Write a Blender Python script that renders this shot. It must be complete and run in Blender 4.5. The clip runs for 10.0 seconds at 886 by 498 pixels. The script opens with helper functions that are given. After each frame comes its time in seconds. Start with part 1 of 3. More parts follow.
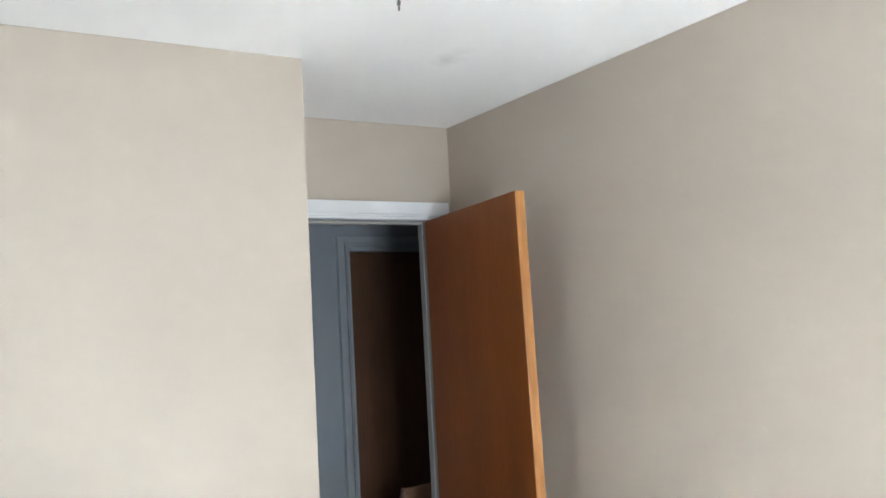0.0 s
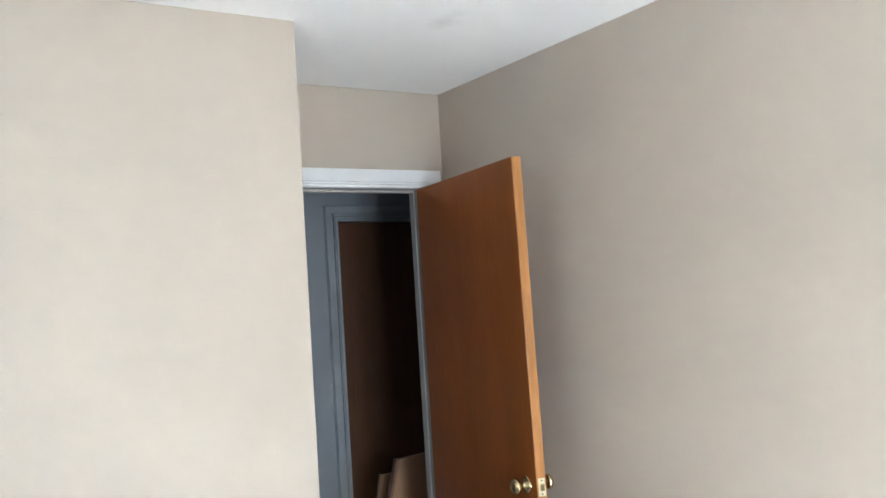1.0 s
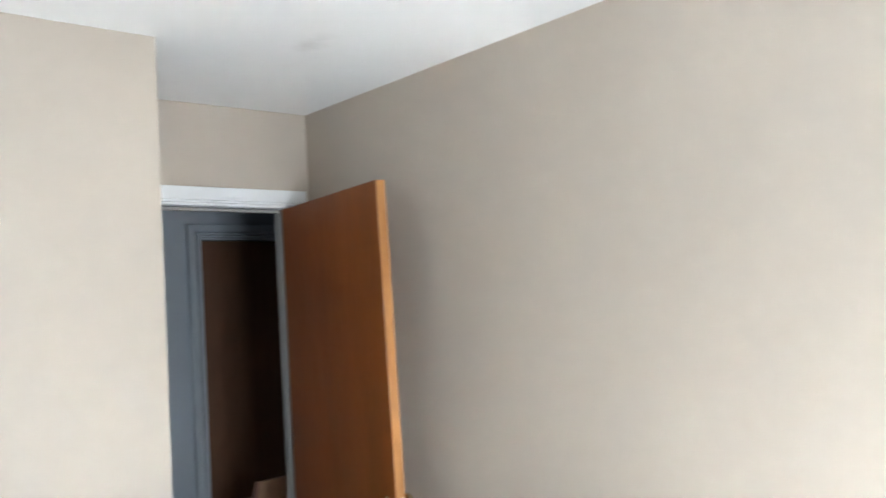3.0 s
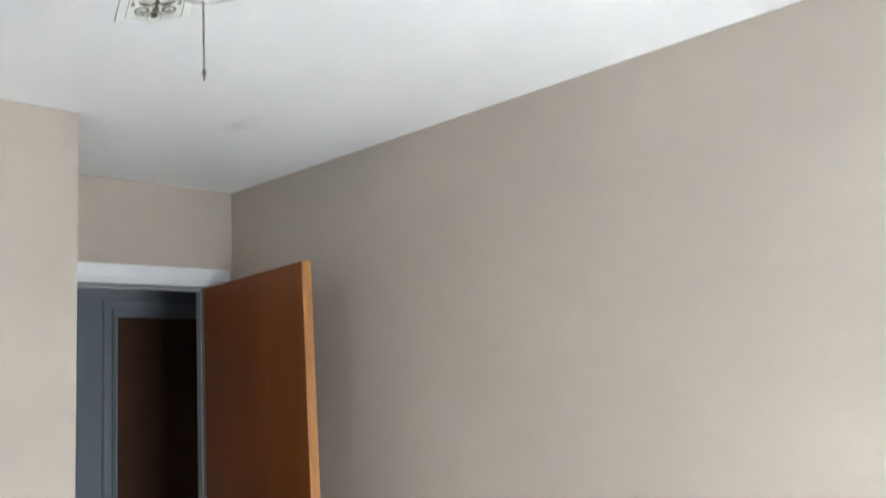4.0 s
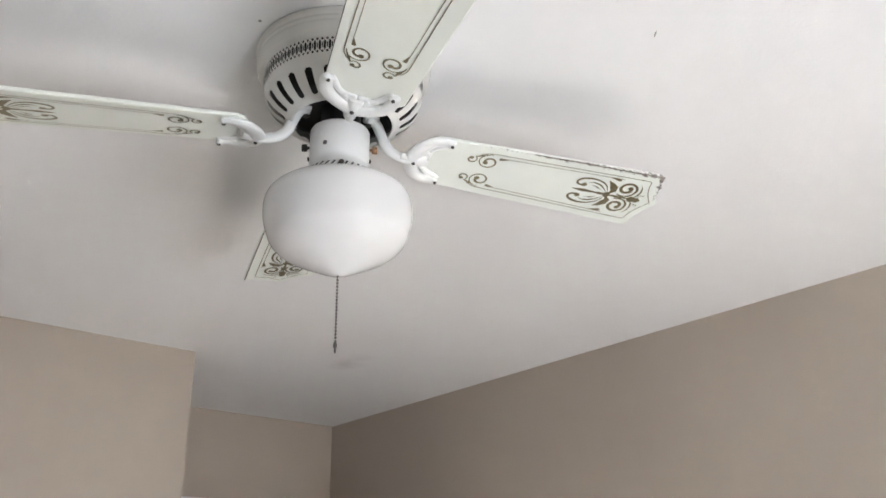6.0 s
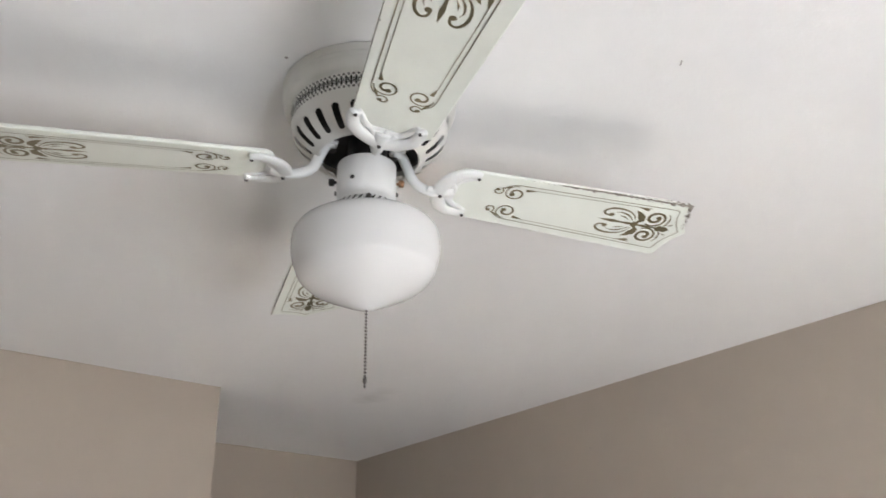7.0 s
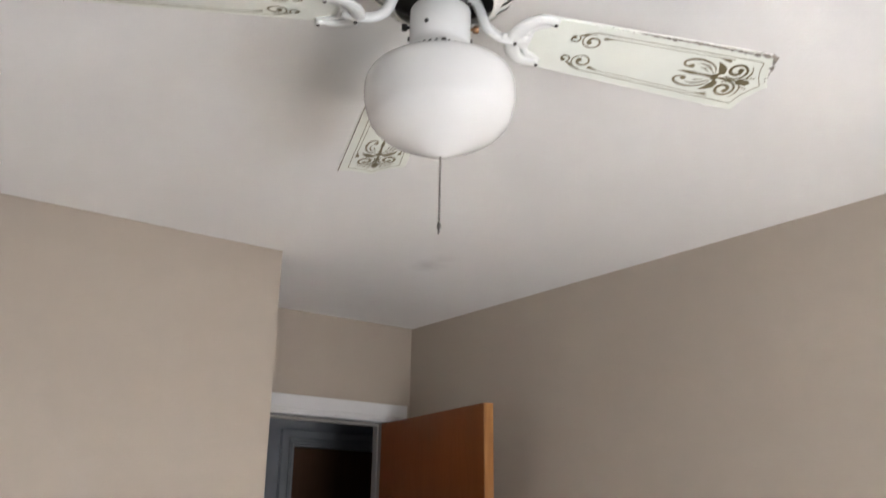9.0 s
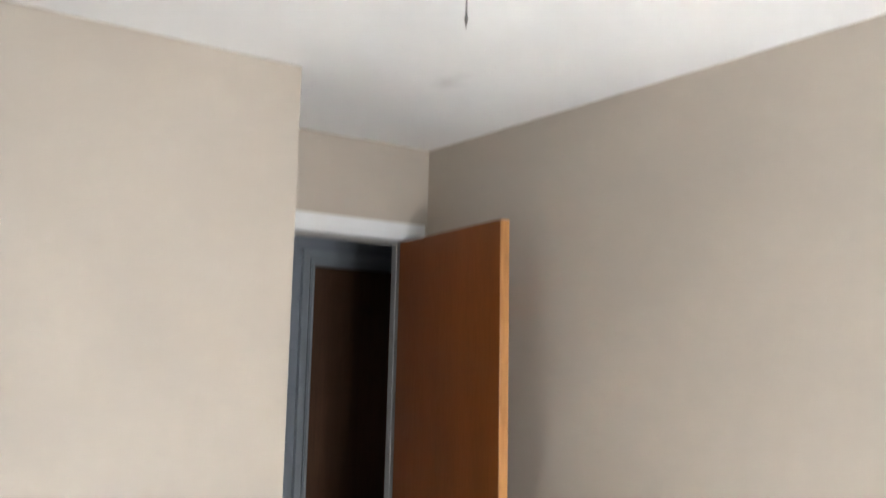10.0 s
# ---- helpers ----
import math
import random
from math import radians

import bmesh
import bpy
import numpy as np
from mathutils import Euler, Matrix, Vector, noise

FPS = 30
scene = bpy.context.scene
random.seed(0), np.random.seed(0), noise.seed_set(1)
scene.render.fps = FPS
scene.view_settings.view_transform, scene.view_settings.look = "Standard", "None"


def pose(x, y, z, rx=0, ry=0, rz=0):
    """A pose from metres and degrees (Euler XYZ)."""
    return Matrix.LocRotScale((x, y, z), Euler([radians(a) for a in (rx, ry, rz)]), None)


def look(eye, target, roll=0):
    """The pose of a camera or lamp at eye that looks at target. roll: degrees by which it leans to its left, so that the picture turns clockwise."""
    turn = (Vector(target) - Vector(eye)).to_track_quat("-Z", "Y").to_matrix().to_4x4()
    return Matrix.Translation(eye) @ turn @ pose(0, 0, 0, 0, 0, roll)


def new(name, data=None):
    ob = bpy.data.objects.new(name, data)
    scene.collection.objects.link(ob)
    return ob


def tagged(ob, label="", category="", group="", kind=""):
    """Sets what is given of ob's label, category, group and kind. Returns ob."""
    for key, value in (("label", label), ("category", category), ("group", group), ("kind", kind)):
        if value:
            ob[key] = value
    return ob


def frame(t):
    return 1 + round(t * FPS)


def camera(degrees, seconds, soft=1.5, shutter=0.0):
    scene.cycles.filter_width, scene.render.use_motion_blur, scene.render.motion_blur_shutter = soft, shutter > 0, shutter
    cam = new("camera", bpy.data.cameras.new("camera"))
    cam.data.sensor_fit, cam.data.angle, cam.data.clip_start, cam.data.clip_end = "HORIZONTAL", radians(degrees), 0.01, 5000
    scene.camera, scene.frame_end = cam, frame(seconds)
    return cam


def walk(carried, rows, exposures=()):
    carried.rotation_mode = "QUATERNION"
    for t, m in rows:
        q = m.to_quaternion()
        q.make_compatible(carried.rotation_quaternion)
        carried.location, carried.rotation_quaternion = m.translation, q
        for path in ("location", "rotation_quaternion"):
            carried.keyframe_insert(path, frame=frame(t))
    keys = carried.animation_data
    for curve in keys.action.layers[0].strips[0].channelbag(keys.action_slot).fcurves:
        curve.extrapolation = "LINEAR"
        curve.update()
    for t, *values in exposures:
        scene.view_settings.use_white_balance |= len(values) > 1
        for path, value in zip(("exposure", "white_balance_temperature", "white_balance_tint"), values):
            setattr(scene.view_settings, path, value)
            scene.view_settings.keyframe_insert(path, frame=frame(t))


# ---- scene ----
cam = camera(53.6, 10.0, shutter=0.5)

PATH = [
    (0, (-1.959, -3.187, 1.599), (-0.935, -1.477, 1.769), -3.1),
    (0.5, (-1.98, -3.145, 1.587), (-0.953, -1.434, 1.719), -3.8),
    (1, (-1.987, -3.118, 1.587), (-0.922, -1.429, 1.693), -3.6),
    (1.5, (-1.995, -3.12, 1.586), (-0.905, -1.444, 1.654), -3.9),
    (2, (-2.002, -3.127, 1.58), (-0.894, -1.464, 1.668), -3.7),
    (2.5, (-2.017, -3.158, 1.582), (-0.852, -1.538, 1.719), -3.4),
    (3, (-1.985, -3.165, 1.592), (-0.685, -1.651, 1.724), -3.4),
    (3.2, (-1.99, -3.177, 1.575), (-0.626, -1.721, 1.716), -3.3),
    (4.3, (-1.977, -3.149, 1.643), (-0.561, -1.79, 2.024), -3.9),
    (4.5, (-1.979, -3.143, 1.654), (-0.596, -1.777, 2.123), -3.5),
    (5, (-1.989, -3.129, 1.676), (-0.74, -1.708, 2.324), -0.9),
    (5.5, (-1.993, -3.12, 1.691), (-0.798, -1.677, 2.389), -0.8),
    (5.7, (-2.002, -3.13, 1.693), (-0.806, -1.706, 2.431), -0.5),
    (6.8, (-2.015, -3.12, 1.698), (-0.852, -1.717, 2.522), -1.1),
    (7, (-2.016, -3.118, 1.699), (-0.881, -1.702, 2.54), -1.0),
    (7.5, (-2.018, -3.115, 1.703), (-0.936, -1.661, 2.548), -0.8),
    (8, (-2.014, -3.103, 1.677), (-0.911, -1.599, 2.4), 0.0),
    (8.5, (-2.019, -3.101, 1.671), (-0.905, -1.591, 2.363), 0.2),
    (9, (-2.028, -3.079, 1.659), (-0.923, -1.521, 2.252), 1.1),
    (9.5, (-2.048, -3.074, 1.641), (-0.93, -1.486, 2.119), 0.6),
    (10, (-2.062, -3.099, 1.595), (-0.93, -1.466, 1.82), 1.5),
]
EXPOSURES = [(0, 4.80, 5780, 6), (1, 4.88, 5730, 6), (1.5, 4.92, 5730, 6), (2, 5.02, 5730, 6), (3.2, 4.79, 5750, 6), (4.5, 4.02, 5850, 10), (5, 3.72, 6000, 13), (5.5, 3.81, 6180, 14), (7.5, 3.66, 6370, 14), (8.5, 3.77, 6430, 15), (9.5, 4.14, 6420, 14), (10, 4.56, 6150, 10)]
walk(cam, [(t, look(eye, target, roll)) for t, eye, target, roll in PATH], EXPOSURES)

# ---- world, sun, window and fill light ----
world = bpy.data.worlds.new("sky")
scene.world = world
world.use_nodes = True
wn = world.node_tree.nodes
sky = wn.new("ShaderNodeTexSky")
sky.sky_type = "NISHITA"
sky.sun_disc = False
sky.sun_elevation = radians(38)
sky.sun_rotation = radians(212.5)
wn["Background"].inputs["Strength"].default_value = 0.12
world.node_tree.links.new(sky.outputs[0], wn["Background"].inputs["Color"])

sun = new("sun", bpy.data.lights.new("sun", "SUN"))
sun.data.energy, sun.data.angle, sun.data.color = 4.7, radians(0.5), (1.0, 0.97, 0.93)
sun.matrix_world = look((-5.70, -10.85, 7.65), (-1.30, -3.95, 1.25))

for x in (-1.54, -1.06):
    pane_light = new("window_light", bpy.data.lights.new("window_light", "AREA"))
    pane_light.data.shape, pane_light.data.size, pane_light.data.size_y = "RECTANGLE", 0.36, 0.66
    pane_light.data.energy, pane_light.data.color = 1.0, (0.945, 0.985, 1.0)
    pane_light.matrix_world = look((x, -3.97, 1.25), (x, 0.0, 1.25))

# Stands in for daylight at the west window, before its opaque sheet.
west_light = new("window_light", bpy.data.lights.new("window_light", "AREA"))
west_light.data.shape, west_light.data.size, west_light.data.size_y = "RECTANGLE", 0.66, 0.66
west_light.data.energy, west_light.data.color = 0.24, (0.945, 0.985, 1.0)
west_light.matrix_world = look((-4.212, -2.20, 1.35), (0.0, -2.20, 1.35))

# Added fill lamp: cool light from the hall's left, with no opening built.
hall_light = new("hall_fill_light", bpy.data.lights.new("hall_fill_light", "AREA"))
hall_light.data.shape, hall_light.data.size, hall_light.data.size_y = "RECTANGLE", 0.6, 0.9
hall_light.data.energy, hall_light.data.color = 0.058, (0.90, 0.94, 1.0)
hall_light.matrix_world = look((-2.37, 0.50, 1.7), (0.0, 0.60, 1.4))


# ---- materials ----
def material(name, colour, rough=0.5, metal=0.0, bump=0.0, bump_scale=300.0, vary=0.05, vary_scale=3.0, coat=0.0, stretch=(1, 1, 1), colour2=None, grain=0.0, grain_scale=40.0):
    """Principled paint, metal or wood with variation at two scales and fine relief."""
    m = bpy.data.materials.new(name)
    m.use_nodes = True
    nt = m.node_tree
    n, lk = nt.nodes, nt.links.new
    b = n["Principled BSDF"]
    b.inputs["Metallic"].default_value = metal
    b.inputs["Coat Weight"].default_value = coat
    b.inputs["Coat Roughness"].default_value = 0.15
    co = n.new("ShaderNodeTexCoord")
    mp = n.new("ShaderNodeMapping")
    mp.inputs["Scale"].default_value = stretch
    lk(co.outputs["Object"], mp.inputs["Vector"])
    big = n.new("ShaderNodeTexNoise")
    big.inputs["Scale"].default_value = vary_scale
    big.inputs["Detail"].default_value = 5
    lk(mp.outputs[0], big.inputs["Vector"])
    fine = n.new("ShaderNodeTexNoise")
    fine.inputs["Scale"].default_value = grain_scale
    fine.inputs["Detail"].default_value = 6
    lk(mp.outputs[0], fine.inputs["Vector"])
    mixer = n.new("ShaderNodeMix")
    mixer.data_type = "RGBA"
    c2 = colour2 or tuple(c * (1 - 2 * vary) for c in colour)
    mixer.inputs["A"].default_value = (*colour, 1)
    mixer.inputs["B"].default_value = (*c2, 1)
    add = n.new("ShaderNodeMath")
    add.operation = "MULTIPLY_ADD"
    lk(fine.outputs["Fac"], add.inputs[0])
    add.inputs[1].default_value = grain
    lk(big.outputs["Fac"], add.inputs[2])
    ramp = n.new("ShaderNodeMapRange")
    ramp.inputs["From Min"].default_value = 0.3 + 0.5 * grain
    ramp.inputs["From Max"].default_value = 0.7 + 0.5 * grain
    lk(add.outputs[0], ramp.inputs["Value"])
    lk(ramp.outputs[0], mixer.inputs["Factor"])
    lk(mixer.outputs["Result"], b.inputs["Base Color"])
    rr = n.new("ShaderNodeMapRange")
    rr.inputs["To Min"].default_value, rr.inputs["To Max"].default_value = rough * 0.88, min(1.0, rough * 1.12)
    lk(fine.outputs["Fac"], rr.inputs["Value"])
    lk(rr.outputs[0], b.inputs["Roughness"])
    if bump:
        bt = n.new("ShaderNodeTexNoise")
        bt.inputs["Scale"].default_value = bump_scale
        bt.inputs["Detail"].default_value = 3
        lk(mp.outputs[0], bt.inputs["Vector"])
        bp = n.new("ShaderNodeBump")
        bp.inputs["Strength"].default_value = bump
        bp.inputs["Distance"].default_value = 0.001
        lk(bt.outputs["Fac"], bp.inputs["Height"])
        lk(bp.outputs[0], b.inputs["Normal"])
    return m


def smudge(m, spots):
    """Grey smudges at places (x, y, z, radius, strength) of a painted surface, ragged by noise."""
    nt = m.node_tree
    n, lk = nt.nodes, nt.links.new
    b = n["Principled BSDF"]
    src = b.inputs["Base Color"].links[0].from_socket
    geo = n.new("ShaderNodeNewGeometry")
    nz = n.new("ShaderNodeTexNoise")
    nz.inputs["Scale"].default_value = 22.0
    nz.inputs["Detail"].default_value = 4
    lk(geo.outputs["Position"], nz.inputs["Vector"])
    for x, y, z, rad, k in spots:
        d = n.new("ShaderNodeVectorMath")
        d.operation = "DISTANCE"
        lk(geo.outputs["Position"], d.inputs[0])
        d.inputs[1].default_value = (x, y, z)
        j = n.new("ShaderNodeMath")
        j.operation = "MULTIPLY_ADD"
        lk(nz.outputs["Fac"], j.inputs[0])
        j.inputs[1].default_value = rad * 1.2
        lk(d.outputs["Value"], j.inputs[2])
        r = n.new("ShaderNodeMapRange")
        r.interpolation_type = "SMOOTHSTEP"
        r.inputs["From Min"].default_value, r.inputs["From Max"].default_value = rad * 0.5, rad * 1.7
        r.inputs["To Min"].default_value, r.inputs["To Max"].default_value = k, 0.0
        lk(j.outputs[0], r.inputs["Value"])
        mx = n.new("ShaderNodeMix")
        mx.data_type = "RGBA"
        lk(r.outputs[0], mx.inputs["Factor"])
        lk(src, mx.inputs["A"])
        mx.inputs["B"].default_value = (0.30, 0.28, 0.26, 1)
        src = mx.outputs["Result"]
    lk(src, b.inputs["Base Color"])


WALL = material("beige_wall_paint", (0.490, 0.429, 0.360), 0.62, bump=0.25, bump_scale=220, vary=0.02, vary_scale=1.6, grain=0.15, grain_scale=90)
CEIL = material("white_ceiling_paint", (0.84, 0.84, 0.84), 0.8, bump=0.3, bump_scale=160, vary=0.015, vary_scale=2.0, grain=0.2, grain_scale=60)
smudge(CEIL, [(-0.507, -0.868, 2.44, 0.064, 0.22), (-0.500, -0.815, 2.44, 0.055, 0.12), (-0.517, -0.940, 2.44, 0.055, 0.10)])
HALLWALL = material("grey_hall_paint", (0.27, 0.29, 0.32), 0.5, bump=0.2, bump_scale=200, vary=0.03, vary_scale=2.0)
# Trim toned blue-grey: the hallway's shade is put into its colour.
HALLTRIM = material("shade_toned_gloss_trim", (0.33, 0.35, 0.375), 0.38, bump=0.15, bump_scale=120, vary=0.05, vary_scale=9.0)
TRIM = material("white_gloss_trim_paint", (0.80, 0.81, 0.82), 0.32, bump=0.03, bump_scale=60, vary=0.03, vary_scale=6.0)
FLOOR = material("pale_floor_boards", (0.58, 0.56, 0.53), 0.4, bump=0.1, vary=0.12, vary_scale=5.0, stretch=(8, 1, 1), grain=0.4)
DOORWOOD = material("stained_birch_veneer", (0.275, 0.074, 0.010), 0.5, bump=0.04, bump_scale=150, colour2=(0.195, 0.056, 0.007), vary_scale=1.6, stretch=(3, 3, 0.35), grain=0.35, grain_scale=30)
DOORWOOD.node_tree.nodes["Principled BSDF"].inputs["Specular IOR Level"].default_value = 0.3
DOOREDGE = material("honey_wood_edge_band", (0.46, 0.215, 0.066), 0.36, bump=0.06, bump_scale=120, colour2=(0.34, 0.145, 0.04), vary_scale=6.0, stretch=(6, 6, 0.8), grain=0.5, grain_scale=20, coat=0.2)
JAMBPAINT = material("grey_jamb_paint", (0.37, 0.355, 0.335), 0.55, bump=0.15, bump_scale=120, vary=0.06, vary_scale=9.0)
DARKWOOD = material("dark_brown_veneer", (0.112, 0.049, 0.021), 0.42, bump=0.05, colour2=(0.078, 0.033, 0.014), vary_scale=2.0, stretch=(6, 6, 0.4), grain=0.5, grain_scale=24, coat=0.1)
BRASS = material("polished_brass", (0.74, 0.60, 0.34), 0.16, metal=1.0, vary=0.12, vary_scale=40)
STEELPLATE = material("pale_brass_plate", (0.80, 0.74, 0.60), 0.30, metal=0.8, vary=0.05, vary_scale=60)
ENAMEL = material("white_enamel", (0.80, 0.81, 0.80), 0.30, bump=0.05, bump_scale=200, vary=0.03, vary_scale=14, coat=0.2)
AGED = material("aged_white_enamel", (0.71, 0.705, 0.665), 0.34, bump=0.05, bump_scale=200, vary=0.05, vary_scale=18, coat=0.15)
BLADE = material("cream_blade_laminate", (0.81, 0.84, 0.775), 0.42, vary=0.03, vary_scale=12, grain=0.2, grain_scale=200)
DECAL = material("olive_gold_print", (0.21, 0.182, 0.108), 0.38, metal=0.75, vary=0.15, vary_scale=60, colour2=(0.28, 0.245, 0.150))
GRIME = material("brown_grime", (0.085, 0.068, 0.058), 0.85, colour2=(0.42, 0.38, 0.33), vary_scale=60, grain=0.6, grain_scale=400)
BLACK = material("black_motor", (0.012, 0.011, 0.011), 0.45, vary=0.2, vary_scale=50)
SCREW = material("dull_steel_screw", (0.09, 0.085, 0.08), 0.45, metal=0.5, vary=0.2, vary_scale=300)
CHAIN = material("antique_bead_chain", (0.20, 0.19, 0.18), 0.32, metal=0.9, vary=0.2, vary_scale=300)
COPPER = material("brown_brass_knob", (0.42, 0.24, 0.13), 0.35, metal=0.8, vary=0.2, vary_scale=200)
CARD = material("brown_cardboard", (0.260, 0.134, 0.066), 0.7, bump=0.1, bump_scale=60, vary=0.06, vary_scale=8, grain=0.3, grain_scale=120)
CARDDARK = material("reddish_brown_board_edge", (0.17, 0.06, 0.028), 0.6, vary=0.1, vary_scale=20)
GREYBIN = material("dark_grey_plastic", (0.10, 0.11, 0.13), 0.4, vary=0.08, vary_scale=12)
PLASTIC = material("grey_white_plastic", (0.42, 0.42, 0.43), 0.4, bump=0.05, vary=0.04, vary_scale=10)
OPAL = material("opal_white_glass", (0.735, 0.735, 0.73), 0.10, vary=0.01, vary_scale=8, coat=0.0)
OPAL.node_tree.nodes["Principled BSDF"].inputs["Specular IOR Level"].default_value = 0.42
OPAL.node_tree.nodes["Principled BSDF"].inputs["Subsurface Weight"].default_value = 1.0
OPAL.node_tree.nodes["Principled BSDF"].inputs["Subsurface Radius"].default_value = (0.09, 0.09, 0.09)
OPAL.node_tree.nodes["Principled BSDF"].inputs["Coat Roughness"].default_value = 0.04
MARK = material("grey_scuff", (0.40, 0.38, 0.36), 0.9, vary=0.2, vary_scale=300)
HOLE = material("dark_hole", (0.05, 0.045, 0.04), 0.9, vary=0.2, vary_scale=300)
GLASS = bpy.data.materials.new("window_glass")
GLASS.use_nodes = True
gb = GLASS.node_tree.nodes["Principled BSDF"]
gb.inputs["Transmission Weight"].default_value, gb.inputs["Roughness"].default_value, gb.inputs["IOR"].default_value = 1.0, 0.0, 1.45


# ---- mesh helpers ----
def link(name, bm, mat, parent=None, label="", smooth=False):
    me = bpy.data.meshes.new(name)
    bm.normal_update()
    bm.to_mesh(me)
    bm.free()
    me.materials.append(mat)
    if smooth:
        for p in me.polygons:
            p.use_smooth = True
    ob = new(name, me)
    if parent is not None:
        ob.parent = parent
    if label:
        tagged(ob, label)
    return ob


def part(name, bm, mat, parent, label="", smooth=False):
    return link(name, bm, mat, parent, label, smooth)


def structure(name, bm, mat, label, category):
    return tagged(link(name, bm, mat), label, category, kind="structure")


def thing(name, m, label, category, group=""):
    """An Empty at a thing's base."""
    e = new(name)
    e.matrix_world = m
    e.empty_display_size = 0.05
    return tagged(e, label, category, group)


def box(bm, lo, hi, bevel=0.0, seg=2):
    made = bmesh.ops.create_cube(bm, size=1.0)
    vs = made["verts"]
    for v in vs:
        for k in range(3):
            v.co[k] = lo[k] if v.co[k] < 0 else hi[k]
    if bevel:
        es = list({e for v in vs for e in v.link_edges})
        bmesh.ops.bevel(bm, geom=es, offset=bevel, segments=seg, affect="EDGES", profile=0.5)
    return bm


def boxes(*spans, bevel=0.0):
    bm = bmesh.new()
    for lo, hi in spans:
        box(bm, lo, hi, bevel)
    return bm


def lathe(profile, seg=48, skip=None, closed=False):
    """Turn (r, z) pairs about z. skip(k, n): leaves out that face."""
    bm = bmesh.new()
    rings = []
    for r, z in profile:
        if r < 1e-6:
            rings.append([bm.verts.new((0, 0, z))])
        else:
            rings.append([bm.verts.new((r * math.cos(2 * math.pi * n / seg), r * math.sin(2 * math.pi * n / seg), z)) for n in range(seg)])
    for k in range(len(rings) - 1):
        a, b = rings[k], rings[k + 1]
        for n in range(seg):
            if skip and skip(k, n):
                continue
            n2 = (n + 1) % seg
            if len(a) == 1 and len(b) > 1:
                bm.faces.new((a[0], b[n2], b[n]))
            elif len(b) == 1 and len(a) > 1:
                bm.faces.new((a[n], a[n2], b[0]))
            elif len(a) > 1:
                bm.faces.new((a[n], a[n2], b[n2], b[n]))
    return bm


def tube(bm, pts, radii, seg=10, flat=1.0, up=(0, 0, 1)):
    """A tube along points; radii per point; flat scales it along up."""
    rings = []
    pts = [Vector(p) for p in pts]
    for i, p in enumerate(pts):
        d = (pts[min(i + 1, len(pts) - 1)] - pts[max(i - 1, 0)]).normalized()
        side = d.cross(Vector(up))
        if side.length < 1e-4:
            side = d.cross(Vector((1, 0, 0)))
        side.normalize()
        top = side.cross(d).normalized()
        r = radii[i] if hasattr(radii, "__len__") else radii
        rings.append([bm.verts.new(p + side * (r * math.cos(2 * math.pi * n / seg)) + top * (r * flat * math.sin(2 * math.pi * n / seg))) for n in range(seg)])
    for a, b in zip(rings, rings[1:]):
        for n in range(seg):
            bm.faces.new((a[n], b[n], b[(n + 1) % seg], a[(n + 1) % seg]))
    bm.faces.new(rings[0])
    bm.faces.new(list(reversed(rings[-1])))
    return bm


def smooth_path(ctrl, n):
    """Catmull-Rom through control points."""
    c = [Vector(p) for p in ctrl]
    c = [2 * c[0] - c[1]] + c + [2 * c[-1] - c[-2]]
    out = []
    for i in range(1, len(c) - 2):
        for k in range(n):
            t = k / n
            p0, p1, p2, p3 = c[i - 1 : i + 3]
            out.append(0.5 * (2 * p1 + (p2 - p0) * t + (2 * p0 - 5 * p1 + 4 * p2 - p3) * t * t + (3 * p1 - p0 - 3 * p2 + p3) * t ** 3))
    return out + [c[-2]]


def disc(bm, x, y, z, rx, ry=None, seg=14):
    ry = ry or rx
    vs = [bm.verts.new((x + rx * math.cos(2 * math.pi * k / seg), y + ry * math.sin(2 * math.pi * k / seg), z)) for k in range(seg)]
    bm.faces.new(list(reversed(vs)))


def ribbon(bm, pts, widths, z):
    """A flat stroke of varying width in the plane z, seen from below."""
    left, right = [], []
    for i, (x, y) in enumerate(pts):
        x0, y0 = pts[max(i - 1, 0)]
        x1, y1 = pts[min(i + 1, len(pts) - 1)]
        d = math.hypot(x1 - x0, y1 - y0) or 1.0
        nx, ny = -(y1 - y0) / d, (x1 - x0) / d
        w = widths[i] / 2 if hasattr(widths, "__len__") else widths / 2
        left.append(bm.verts.new((x + nx * w, y + ny * w, z)))
        right.append(bm.verts.new((x - nx * w, y - ny * w, z)))
    for i in range(len(pts) - 1):
        bm.faces.new((left[i], left[i + 1], right[i + 1], right[i]))


# ---- the room ----
H = 2.44
CX, CY = -0.942, -0.699         # corner of the closet block
SOUTH, WEST = -3.95, -4.20      # wall faces behind and beside the camera
HN, HE, HW = 1.0, 1.3, -2.4     # hall: far wall, ends

structure("floor", boxes(((WEST, SOUTH, -0.1), (0.0, 0.0, 0.0))), FLOOR, "pale worn board floor of the empty bedroom", "floor")
structure("hall_floor", boxes(((HW, 0.0, -0.1), (HE, HN + 0.3, 0.0))), FLOOR, "pale board floor of the dim hallway", "floor")
structure("ceiling", boxes(((WEST - 0.1, SOUTH - 0.1, H), (0.1, 0.080, H + 0.1))), CEIL, "matt white painted ceiling with a grey smudge", "ceiling")
structure("hall_ceiling", boxes(((HW, 0.080, H), (HE, HN + 0.3, H + 0.1))), CEIL, "white painted hallway ceiling in shade", "ceiling")

